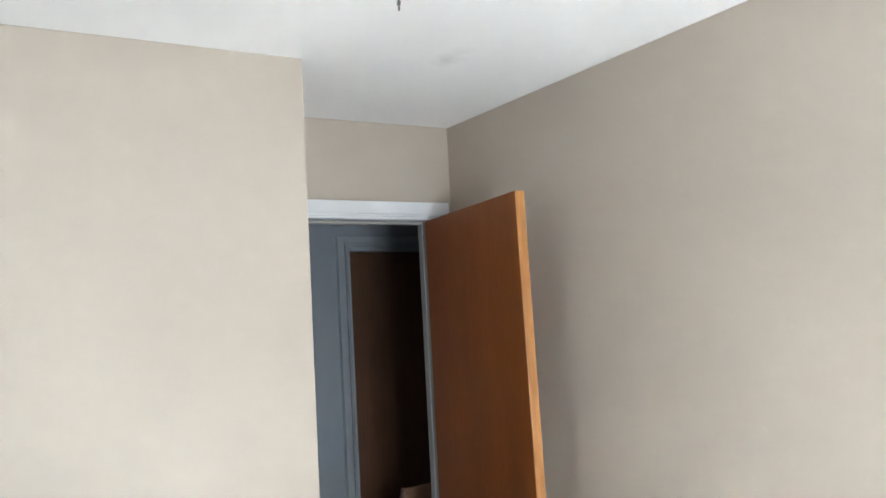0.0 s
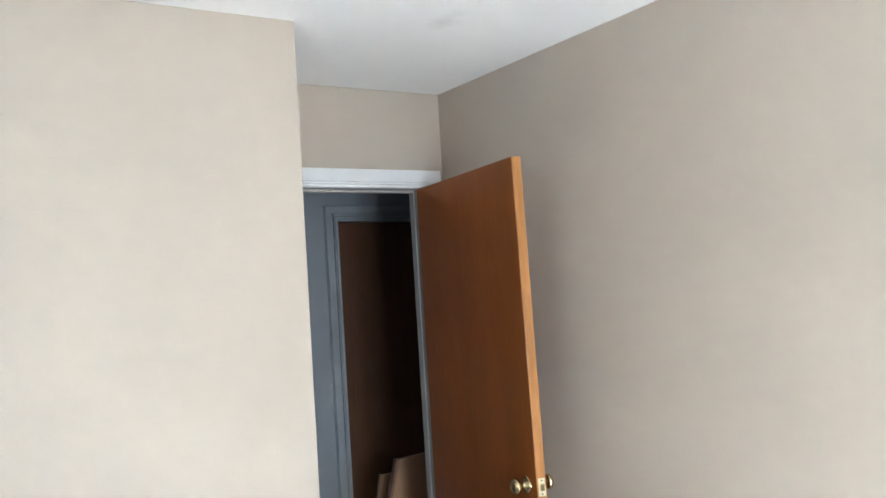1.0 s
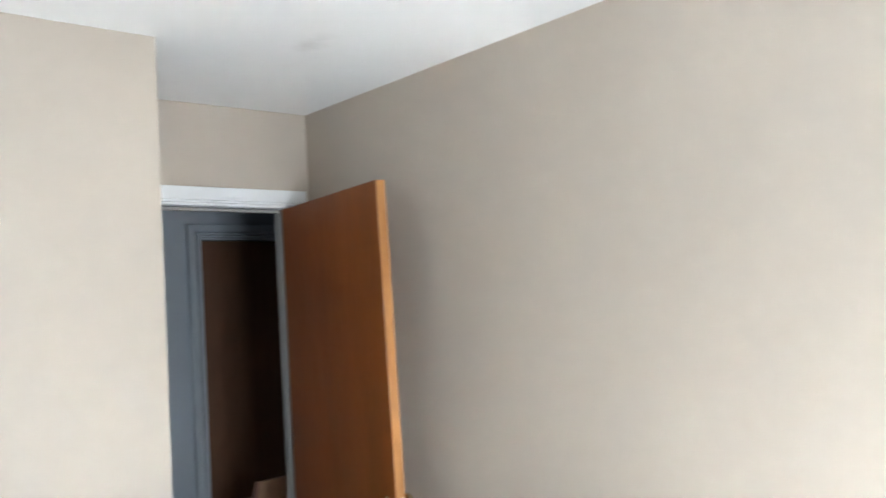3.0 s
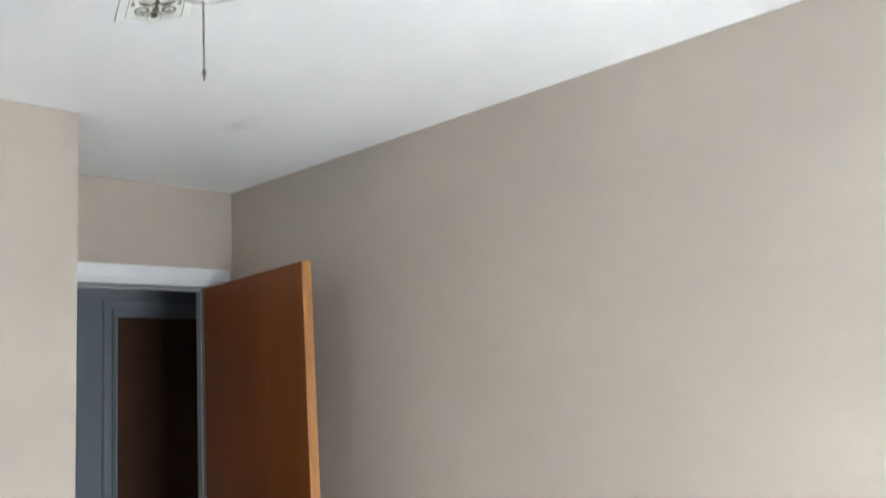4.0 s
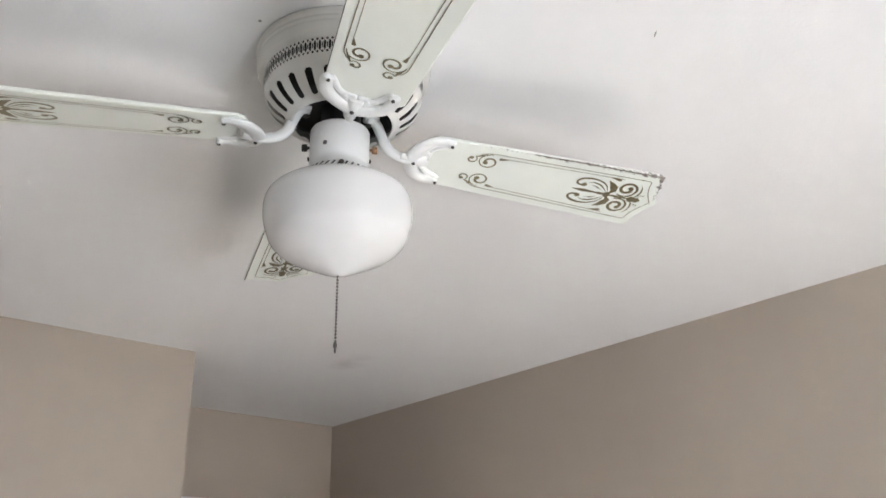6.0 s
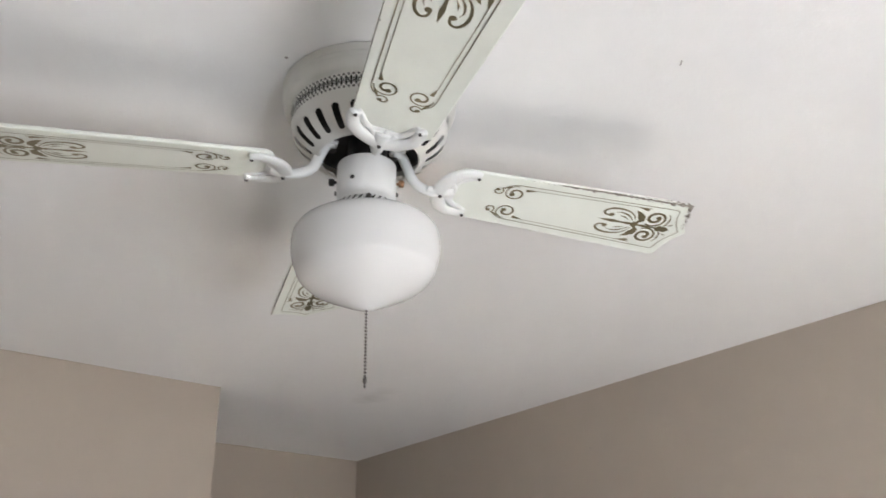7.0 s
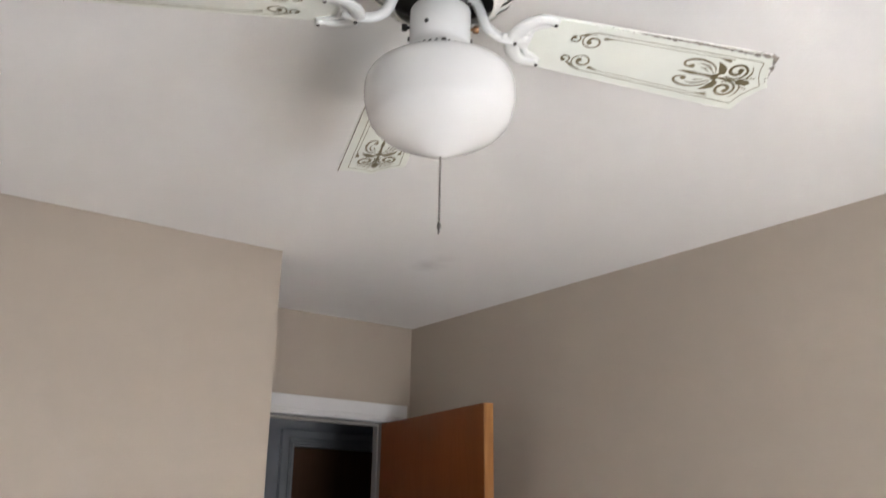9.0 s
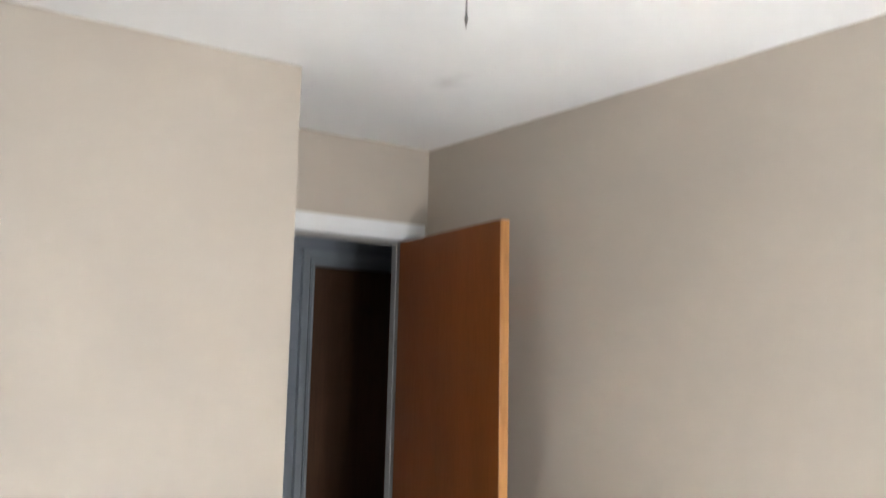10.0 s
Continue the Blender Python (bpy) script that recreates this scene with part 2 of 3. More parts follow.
structure("wall_east", boxes(((0.0, SOUTH, 0.0), (0.1, 0.0, H))), WALL, "long beige painted bedroom wall with a nail hole", "wall")
VY0, VY1, VZ0, VZ1 = -2.60, -1.80, 0.95, 1.75   # west window opening
structure("wall_west", boxes(((WEST - 0.1, SOUTH, 0.0), (WEST, VY0, H)), ((WEST - 0.1, VY1, 0.0), (WEST, 0.0, H)), ((WEST - 0.1, VY0, 0.0), (WEST, VY1, VZ0)), ((WEST - 0.1, VY0, VZ1), (WEST, VY1, H))), WALL, "beige painted bedroom wall with a window", "wall")
win_w = tagged(new("window_2"), "white painted single window with an added white sun block", "window", kind="structure")
part("window_frame", boxes(((WEST - 0.09, VY0, VZ0), (WEST - 0.04, VY0 + 0.05, VZ1)), ((WEST - 0.09, VY1 - 0.05, VZ0), (WEST - 0.04, VY1, VZ1)), ((WEST - 0.09, VY0 + 0.05, VZ0), (WEST - 0.04, VY1 - 0.05, VZ0 + 0.05)), ((WEST - 0.09, VY0 + 0.05, VZ1 - 0.05), (WEST - 0.04, VY1 - 0.05, VZ1))), TRIM, win_w)
part("pane", boxes(((WEST - 0.07, VY0 + 0.05, VZ0 + 0.05), (WEST - 0.065, VY1 - 0.05, VZ1 - 0.05))), GLASS, win_w)
# Unseen sheet added only to stop the sun entering by this window.
part("sun_block_sheet", boxes(((WEST - 0.032, VY0 + 0.01, VZ0 + 0.01), (WEST - 0.028, VY1 - 0.01, VZ1 - 0.01))), CEIL, win_w, "added white sheet keeping the sun out of the window")
structure("wall_closet", boxes(((WEST, CY, 0.0), (CX, CY + 0.1, H)), ((CX - 0.1, CY + 0.1, 0.0), (CX, 0.0, H))), WALL, "beige painted closet block projecting beside the doorway", "wall")
DL, DR, DT = -0.91, -0.122, 2.035   # clear door opening
structure("wall_north", boxes(((WEST - 0.1, 0.0, 0.0), (DL - 0.02, 0.080, H)), ((DR + 0.02, 0.0, 0.0), (HE, 0.080, H)), ((DL - 0.02, 0.0, DT + 0.02), (DR + 0.02, 0.080, H))), WALL, "beige painted wall over the open doorway", "wall")

# south wall with a double window
WX0, WX1, WZ0, WZ1 = -1.78, -0.82, 0.86, 1.64
structure("wall_south", boxes(((WEST - 0.1, SOUTH - 0.15, 0), (WX0, SOUTH, H)), ((WX1, SOUTH - 0.15, 0), (0.1, SOUTH, H)), ((WX0, SOUTH - 0.15, 0), (WX1, SOUTH, WZ0)), ((WX0, SOUTH - 0.15, WZ1), (WX1, SOUTH, H))), WALL, "beige painted wall with a double window", "wall")
win = tagged(new("window_1"), "white painted double window letting in daylight", "window", kind="structure")
wxm = (WX0 + WX1) / 2
part("window_frame", boxes(((WX0, SOUTH - 0.12, WZ0), (WX0 + 0.05, SOUTH - 0.05, WZ1)), ((WX1 - 0.05, SOUTH - 0.12, WZ0), (WX1, SOUTH - 0.05, WZ1)), ((WX0 + 0.05, SOUTH - 0.12, WZ0), (WX1 - 0.05, SOUTH - 0.05, WZ0 + 0.05)), ((WX0 + 0.05, SOUTH - 0.12, WZ1 - 0.05), (WX1 - 0.05, SOUTH - 0.05, WZ1)), ((wxm - 0.05, SOUTH - 0.12, WZ0 + 0.05), (wxm + 0.05, SOUTH - 0.05, WZ1 - 0.05))), TRIM, win)
for x0, x1 in ((WX0 + 0.05, wxm - 0.05), (wxm + 0.05, WX1 - 0.05)):
    pane = part("pane", boxes(((x0, SOUTH - 0.09, WZ0 + 0.05), (x1, SOUTH - 0.085, WZ1 - 0.05))), GLASS, win)
    pane.visible_shadow = False

# hallway shell
HD0, HD1, HDT = -0.035, 0.75, 2.014   # far door opening
structure("wall_hall_north", boxes(((HW, HN, 0), (HD0, HN + 0.12, H)), ((HD1, HN, 0), (HE, HN + 0.12, H)), ((HD0, HN, HDT), (HD1, HN + 0.12, H))), HALLWALL, "grey painted hallway wall round a closed door", "wall")
# Added out of sight so no sky light leaks past the hallway door.
structure("light_stop_wall", boxes(((HD0 - 0.2, HN + 0.2, 0), (HD1 + 0.2, HN + 0.3, H)), ((HD0 - 0.2, HN + 0.12, 0), (HD0 - 0.1, HN + 0.2, H)), ((HD1 + 0.1, HN + 0.12, 0), (HD1 + 0.2, HN + 0.2, H))), HALLWALL, "unseen grey wall added to stop sky light behind the hallway door", "wall")
structure("wall_hall_south", boxes(((HW, 0.080, 0), (DL - 0.09, 0.084, H)), ((DR + 0.09, 0.080, 0), (HE, 0.084, H))), HALLWALL, "grey painted hallway side of the bedroom wall", "wall")
structure("wall_hall_east", boxes(((HE, 0.0, 0), (HE + 0.1, HN + 0.12, H))), HALLWALL, "grey painted end wall of the hallway", "wall")
structure("wall_hall_west", boxes(((HW - 0.1, 0.0, 0), (HW, HN + 0.12, H))), HALLWALL, "grey painted far end wall of the hallway", "wall")


# wall paint cut unevenly onto the ceiling
def paint_edge(x0, x1, y):
    bm = bmesh.new()
    rng = random.Random(3)
    n = int((x1 - x0) / 0.012)
    low, w, up = [], 0.002, []
    for k in range(n + 1):
        x = x0 + (x1 - x0) * k / n
        w = min(0.0052, max(0.0006, w + (rng.random() - 0.5) * 0.0018))
        low.append((bm.verts.new((x, y, H - 0.0006)), bm.verts.new((x, y - w, H - 0.0006))))
        up.append((bm.verts.new((x, y, H)), bm.verts.new((x, y - w - 0.0002, H))))
    for k in range(n):
        (a, b), (c, d) = low[k], low[k + 1]
        bm.faces.new((a, c, d, b))
        bm.faces.new((b, d, up[k + 1][1], up[k][1]))
    bmesh.ops.recalc_face_normals(bm, faces=bm.faces)
    return structure("paint_edge", bm, WALL, "uneven edge of beige wall paint on the ceiling", "trim")


paint_edge(WEST, CX, CY)
paint_edge(CX, 0.0, 0.0)


# ---- door frames ----
def casing_profile(width, depth):
    """Colonial casing across its width: (across, out) pairs from the opening outwards."""
    return [(0.0, 0.0), (0.0, depth * 0.50), (width * 0.03, depth * 0.60), (width * 0.15, depth * 0.60), (width * 0.16, depth * 0.25), (width * 0.20, depth * 0.25), (width * 0.22, depth * 0.75), (width * 0.33, depth * 0.82), (width * 0.345, depth * 0.45), (width * 0.385, depth * 0.45), (width * 0.42, depth * 0.85), (width * 0.55, depth * 0.97), (width * 0.95, depth), (width, depth * 0.9), (width, 0.0)]


def flat_profile(width, depth):
    """Flat casing with two fine beads along the opening."""
    return [(0.0, 0.0), (0.0, depth * 0.45), (width * 0.02, depth * 0.55), (width * 0.11, depth * 0.55), (width * 0.12, depth * 0.35), (width * 0.145, depth * 0.35), (width * 0.16, depth * 0.80), (width * 0.245, depth * 0.85), (width * 0.255, depth * 0.62), (width * 0.28, depth * 0.62), (width * 0.30, depth * 0.94), (width * 0.5, depth), (width * 0.97, depth), (width, depth * 0.93), (width, 0.0)]


def casing(name, path, width, depth, out, mat, parent, shape=casing_profile):
    """Trim along a path in the wall's plane (x, z), mitred at corners; out: y towards the viewer."""
    bm = bmesh.new()
    prof = shape(width, depth)
    rings = []
    for i, (x, z) in enumerate(path):
        dirs = []
        if i:
            dirs.append(Vector((x - path[i - 1][0], z - path[i - 1][1])).normalized())
        if i < len(path) - 1:
            dirs.append(Vector((path[i + 1][0] - x, path[i + 1][1] - z)).normalized())
        norms = [Vector((-d.y, d.x)) for d in dirs]
        mit = sum(norms, Vector((0, 0)))
        mit = mit / mit.dot(norms[0])
        rings.append([bm.verts.new((x + mit.x * a, out[0] + out[1] * o, z + mit.y * a)) for a, o in prof])
    for a, b in zip(rings, rings[1:]):
        for k in range(len(prof) - 1):
            bm.faces.new((a[k], a[k + 1], b[k + 1], b[k]))
    for r in (rings[0], rings[-1]):
        bm.faces.new(r)
    bmesh.ops.recalc_face_normals(bm, faces=bm.faces)
    return part(name, bm, mat, parent)


frame_1 = tagged(new("door_frame_1"), "white glossy door frame with grooved casing", "door frame", kind="structure")
# This jamb and the stops are greyer than the left jamb and casing.
part("jamb", boxes(((DR, -0.001, 0), (DR + 0.019, 0.082, DT + 0.019)), bevel=0.001), JAMBPAINT, frame_1)
part("jamb", boxes(((DL - 0.019, -0.001, 0), (DL, 0.082, DT + 0.019)), bevel=0.001), TRIM, frame_1)
# The head's shaded underside is darkened by this greyer trim colour.
part("head_jamb", boxes(((DL, -0.001, DT), (DR, 0.082, DT + 0.019)), bevel=0.001), HALLTRIM, frame_1)
part("door_stop", boxes(((DR - 0.004, 0.04, 0), (DR, 0.06, DT)), ((DL, 0.04, 0), (DL + 0.011, 0.06, DT)), ((DL + 0.011, 0.04, DT - 0.011), (DR - 0.004, 0.06, DT)), bevel=0.001), JAMBPAINT, frame_1)
casing("head_casing", [(-0.022, DT + 0.004), (-0.935, DT + 0.004)][::-1], 0.072, 0.018, (0.0, -1.0), TRIM, frame_1, flat_profile)
part("side_casing", boxes(((DR + 0.006, -0.016, 0), (-0.022, 0.0, DT + 0.002)), bevel=0.003), TRIM, frame_1)

frame_2 = tagged(new("door_frame_2"), "glossy moulded casing round a hallway door, shade-grey in colour", "door frame", kind="structure")
casing("casing", [(HD0, 0.0), (HD0, HDT), (HD1, HDT), (HD1, 0.0)], 0.068, 0.028, (HN, -1.0), HALLTRIM, frame_2)
part("jamb", boxes(((HD0 - 0.001, HN, 0), (HD0 + 0.012, HN + 0.1, HDT)), ((HD0 + 0.012, HN + 0.004, HDT - 0.008), (HD1, HN + 0.1, HDT + 0.001)), ((HD1 - 0.012, HN, 0), (HD1, HN + 0.1, HDT - 0.012))), HALLTRIM, frame_2)

door_2 = tagged(new("door_2"), "dark brown flush wooden hallway door, closed", "door", kind="structure")
part("leaf", boxes(((HD0 + 0.014, HN + 0.045, 0.01), (HD1 - 0.014, HN + 0.08, HDT - 0.010)), bevel=0.002), DARKWOOD, door_2)


# ---- the open bedroom door ----
def knob_profile(side):
    return [(0.0, 0.0555), (0.008, 0.0553), (0.0105, 0.0545), (0.0125, 0.0555), (0.014, 0.0572), (0.0175, 0.0568), (0.020, 0.0540), (0.0215, 0.0520), (0.0245, 0.0500), (0.0265, 0.0455), (0.0262, 0.0405), (0.023, 0.0355), (0.0165, 0.0315), (0.0110, 0.0275), (0.0100, 0.020), (0.0120, 0.0160), (0.0150, 0.0140), (0.0165, 0.0110), (0.0235, 0.0095), (0.0265, 0.0070), (0.0310, 0.0055), (0.033, 0.0025), (0.033, 0.0)]


def build_door():
    ang = math.degrees(math.atan2(-0.815, -0.112))
    d = thing("door_1", pose(-0.133, 0.0, 0.0, 0, 0, ang), "orange-brown stained flush wooden door standing open with brass knobs", "door")
    d["kind"] = "structure"
    w, t = 0.822, 0.034

    def warp(bm):
        """The leaf is slightly twisted: its free edge swings out towards the floor."""
        for v in bm.verts:
            v.co.y += 0.013 * (DT - v.co.z) / 1.08 * min(max(v.co.x / w, 0), 1)
        return bm

    part("leaf", warp(boxes(((0.0, 0.0, 0.01), (w - 0.006, t, DT - 0.003)), bevel=0.0012)), DOORWOOD, d)
    part("edge_band", warp(boxes(((w - 0.006, 0.0002, 0.0105), (w, t - 0.0002, DT - 0.0035)), bevel=0.0012)), DOOREDGE, d, "honey-coloured lighter wood edge")
    for side in (0, 1):
        bm = lathe(knob_profile(side), 32)
        # the rosette is a pointed diamond
        for v in bm.verts:
            r = math.hypot(v.co.x, v.co.y)
            if r > 0.020 and v.co.z < 0.012:
                c, n = abs(v.co.y) / r, abs(v.co.x) / r
                k = 1.12 / (c + n) ** 0.55
                v.co.x, v.co.y = v.co.x * k * 0.78, v.co.y * k * 0.86
        m = pose(w - 0.062, 0.0 if side == 0 else t, 0.946, 90 if side == 0 else -90, 0, 0)
        bm.transform(m)
        bmesh.ops.recalc_face_normals(bm, faces=bm.faces)
        warp(bm)
        part("knob", bm, BRASS, d, "polished brass knob and rosette", True)
    latch = part("latch_plate", warp(boxes(((w, t / 2 - 0.0125, 0.946 - 0.029), (w + 0.0014, t / 2 + 0.0125, 0.946 + 0.029)), bevel=0.0006)), STEELPLATE, d, "pale metal latch plate")
    part("latch_bolt", warp(boxes(((w + 0.0014, t / 2 - 0.006, 0.946 - 0.011), (w + 0.009, t / 2 + 0.006, 0.946 + 0.011)), bevel=0.002)), BRASS, latch)
    for z in (0.946 - 0.022, 0.946 + 0.022):
        bm = lathe([(0.0032, 0.0), (0.0028, 0.0008), (0.0, 0.001)], 12)
        bm.transform(pose(w + 0.0014, t / 2, z, 0, 90, 0))
        part("screw", warp(bm), SCREW, latch)
    return d


build_door()


# ---- ceiling fan ----
FAN_X, FAN_Y = -1.430, -2.220
FAN_TURN = -21.4


def spiral(cx, cy, r0, r1, a0, turns, n=26):
    """Points of a spiral from radius r0 at angle a0 (degrees) in to r1."""
    out = []
    for k in range(n + 1):
        t = k / n
        a = radians(a0) + turns * 2 * math.pi * t
        r = r0 + (r1 - r0) * t
        out.append((cx + r * math.cos(a), cy + r * math.sin(a)))
    return out


def taper(n, w0, w1, w2):
    return [w0 + (w1 - w0) * (2 * k / (n - 1)) if k < n / 2 else w1 + (w2 - w1) * (2 * k / (n - 1) - 1) for k in range(n)]


def blade_half(w_root, w_tip, r_root, r_corner, r_point):
    """One side of the blade's outline, root to point: (r, v)."""
    pts = [(r_root, 0.0), (r_root, w_root * 0.55), (r_root + 0.006, w_root * 0.86), (r_root + 0.016, w_root)]
    n = 10
    for k in range(1, n):
        t = k / n
        pts.append((r_root + 0.016 + (r_corner - 0.012 - r_root - 0.016) * t, w_root + (w_tip - w_root) * t))
    pts += [(r_corner - 0.007, w_tip - 0.0006), (r_corner - 0.002, w_tip - 0.003), (r_corner, w_tip - 0.008)]
    for k in range(1, 7):
        t = k / 6
        v = (w_tip - 0.008) * (1 - t)
        pts.append((r_corner + (r_point - r_corner) * (t ** 1.7), v))
    return pts


def droop(r):
    return -0.058 * (r - 0.1)


def blade_mesh():
    half = blade_half(0.0485, 0.0613, 0.121, 0.4850, 0.5075)
    bm = bmesh.new()
    t = 0.0028
    levels = ((-t, 0.0012), (-t + 0.0012, 0.0), (t - 0.0012, 0.0), (t, 0.0012))
    rings = []
    for z, inset in levels:
        ring = []
        for sgn in (1, -1):
            seq = half if sgn == 1 else list(reversed(half[1:-1]))
            for r, v in seq:
                vv = max(abs(v) - inset, 0.0) * sgn
                rr = r + (inset if r < 0.13 else (-inset if r > 0.47 else 0.0))
                ring.append((rr, vv, z + droop(rr)))
        rings.append([bm.verts.new(c) for c in ring])
    n = len(rings[0])
    for a, b in zip(rings, rings[1:]):
        for k in range(n):
            bm.faces.new((a[k], a[(k + 1) % n], b[(k + 1) % n], b[k]))
    m = len(half)
    for ring, flip in ((rings[0], True), (rings[-1], False)):
        for k in range(1, m - 1):
            a, b = ring[k], ring[k + 1] if k + 1 < m else ring[m - 1]
            c, d = ring[(n - k) % n], ring[(n - k - 1) % n]
            quad = [a, b, d, c] if k + 1 < m - 1 else [a, b, c]
            if flip:
                quad.reverse()
            bm.faces.new(quad)
        tri = [ring[0], ring[1], ring[n - 1]]
        if flip:
            tri.reverse()
        bm.faces.new(tri)
    bmesh.ops.recalc_face_normals(bm, faces=bm.faces)
    return bm


def bend(bm, out=0.0):
    """Lay a flat print on the drooping underside."""
    for v in bm.verts:
        v.co.x += out
        v.co.z += droop(v.co.x)
    return bm


ZP = -0.0028 - 0.0005


def border_mesh():
    bm = bmesh.new()
    for s in (1, -1):
        pts = [(0.199, s * 0.0345), (0.204, s * 0.0375), (0.209, s * 0.0400)]
        pts += [(0.216 + 0.246 * k / 8, s * (0.0415 + 0.0090 * k / 8)) for k in range(9)]
        pts += [(0.4665, s * 0.0490), (0.4675, s * 0.0455)] + [(0.4675 + 0.0205 * (k / 6) ** 1.7, s * 0.0455 * (1 - k / 6)) for k in range(1, 7)]
        ribbon(bm, pts, 0.0014, ZP)
        ribbon(bm, [(0.234 + 0.190 * k / 6, s * (0.0350 + 0.0085 * k / 6)) for k in range(7)], taper(7, 0.0009, 0.0011, 0.0013), ZP)
        ribbon(bm, [(0.2275, s * 0.0312), (0.2285, s * 0.0322), (0.243, s * 0.0352)], [0.0003, 0.0062, 0.0010], ZP)
        ribbon(bm, [(0.402, s * 0.0425), (0.419, s * 0.0395), (0.4215, s * 0.0385)], [0.0010, 0.0060, 0.0004], ZP)
    return bend(bm, 0.006)


def scroll_mesh(s):
    bm = bmesh.new()
    p = spiral(0.2045, s * 0.0225, 0.0135, 0.0042, s * 85, s * 1.35, 34)
    ribbon(bm, p, taper(35, 0.0012, 0.0022, 0.0036), ZP)
    disc(bm, p[-1][0], p[-1][1], ZP - 0.0002, 0.0032)
    q = spiral(0.1835, s * 0.0225, 0.0066, 0.0030, s * 60, s * -0.85, 18)
    ribbon(bm, q, taper(19, 0.0013, 0.0022, 0.0020), ZP)
    disc(bm, q[-1][0], q[-1][1], ZP - 0.0002, 0.0026)
    ribbon(bm, [(0.1865, s * 0.0282), (0.1925, s * 0.0310), (0.201, s * 0.0350)], [0.0016, 0.0030, 0.0012], ZP)
    bm.transform(pose(0.206, s * 0.031, 0) @ Matrix.Diagonal((1.24, 1.24, 1, 1)) @ pose(-0.206, -s * 0.031, 0))
    bm.transform(pose(0, s * 0.0012, 0))
    return bend(bm, 0.0165)


def medallion_mesh():
    bm = bmesh.new()
    ribbon(bm, [(0.343, 0), (0.356, 0), (0.366, 0), (0.376, 0), (0.386, 0), (0.397, 0), (0.402, 0)], [0.0003, 0.0052, 0.0074, 0.0050, 0.0036, 0.0066, 0.004], ZP)
    disc(bm, 0.4065, 0, ZP, 0.0062, 0.0075)
    ribbon(bm, [(0.411, 0), (0.420, 0), (0.432, 0), (0.442, 0), (0.4465, 0)], [0.0026, 0.0058, 0.0042, 0.0034, 0.0050], ZP)
    ribbon(bm, [(0.4445, 0), (0.449, 0), (0.456, 0), (0.463, 0), (0.469, 0)], [0.005, 0.0150, 0.0120, 0.0135, 0.0006], ZP)
    for s in (1, -1):
        big = spiral(0.4345, s * 0.0228, 0.0200, 0.0056, s * -125, s * 1.45, 42)
        ribbon(bm, big, taper(43, 0.0030, 0.0052, 0.0062), ZP)
        disc(bm, big[-1][0], big[-1][1], ZP - 0.0002, 0.0046)
        ribbon(bm, spiral(0.4355, s * 0.0226, 0.0245, 0.0232, s * -60, s * 0.30, 14), taper(15, 0.0004, 0.0030, 0.0004), ZP)
        # inward leaf joining the scrolls
        ribbon(bm, [(0.409, s * 0.0055), (0.4135, s * 0.0125), (0.4110, s * 0.0205), (0.4040, s * 0.0290), (0.3960, s * 0.0350)], [0.0036, 0.0105, 0.0135, 0.0075, 0.0006], ZP)
        # long C scroll towards the root
        c = [(0.404, s * 0.0090), (0.398, s * 0.0205), (0.386, s * 0.0290), (0.369, s * 0.0320), (0.354, s * 0.0290), (0.346, s * 0.0215), (0.349, s * 0.0140), (0.358, s * 0.0115)]
        cp = [(v.x, v.y) for v in smooth_path([(a, b, 0) for a, b in c], 5)]
        ribbon(bm, cp, taper(len(cp), 0.0010, 0.0048, 0.0034), ZP)
        disc(bm, 0.3600, s * 0.0145, ZP - 0.0002, 0.0046)
        c = [(0.401, s * 0.0075), (0.394, s * 0.0150), (0.385, s * 0.0210), (0.373, s * 0.0235), (0.364, s * 0.0205)]
        cp = [(v.x, v.y) for v in smooth_path([(a, b, 0) for a, b in c], 5)]
        ribbon(bm, cp, taper(len(cp), 0.0008, 0.0036, 0.0004), ZP)
        ribbon(bm, [(0.392, s * 0.0090), (0.383, s * 0.0140), (0.374, s * 0.0160)], [0.0004, 0.0030, 0.0004], ZP)
        for k in range(3):
            a = 0.456 + 0.0048 * k
            ribbon(bm, [(a, s * (0.0085 + 0.001 * k)), (a + 0.003, s * (0.0112 + 0.001 * k)), (a + 0.0035, s * (0.0140 + 0.0015 * k))], [0.0005, 0.0022, 0.0004], ZP)
    return bend(bm, 0.010)


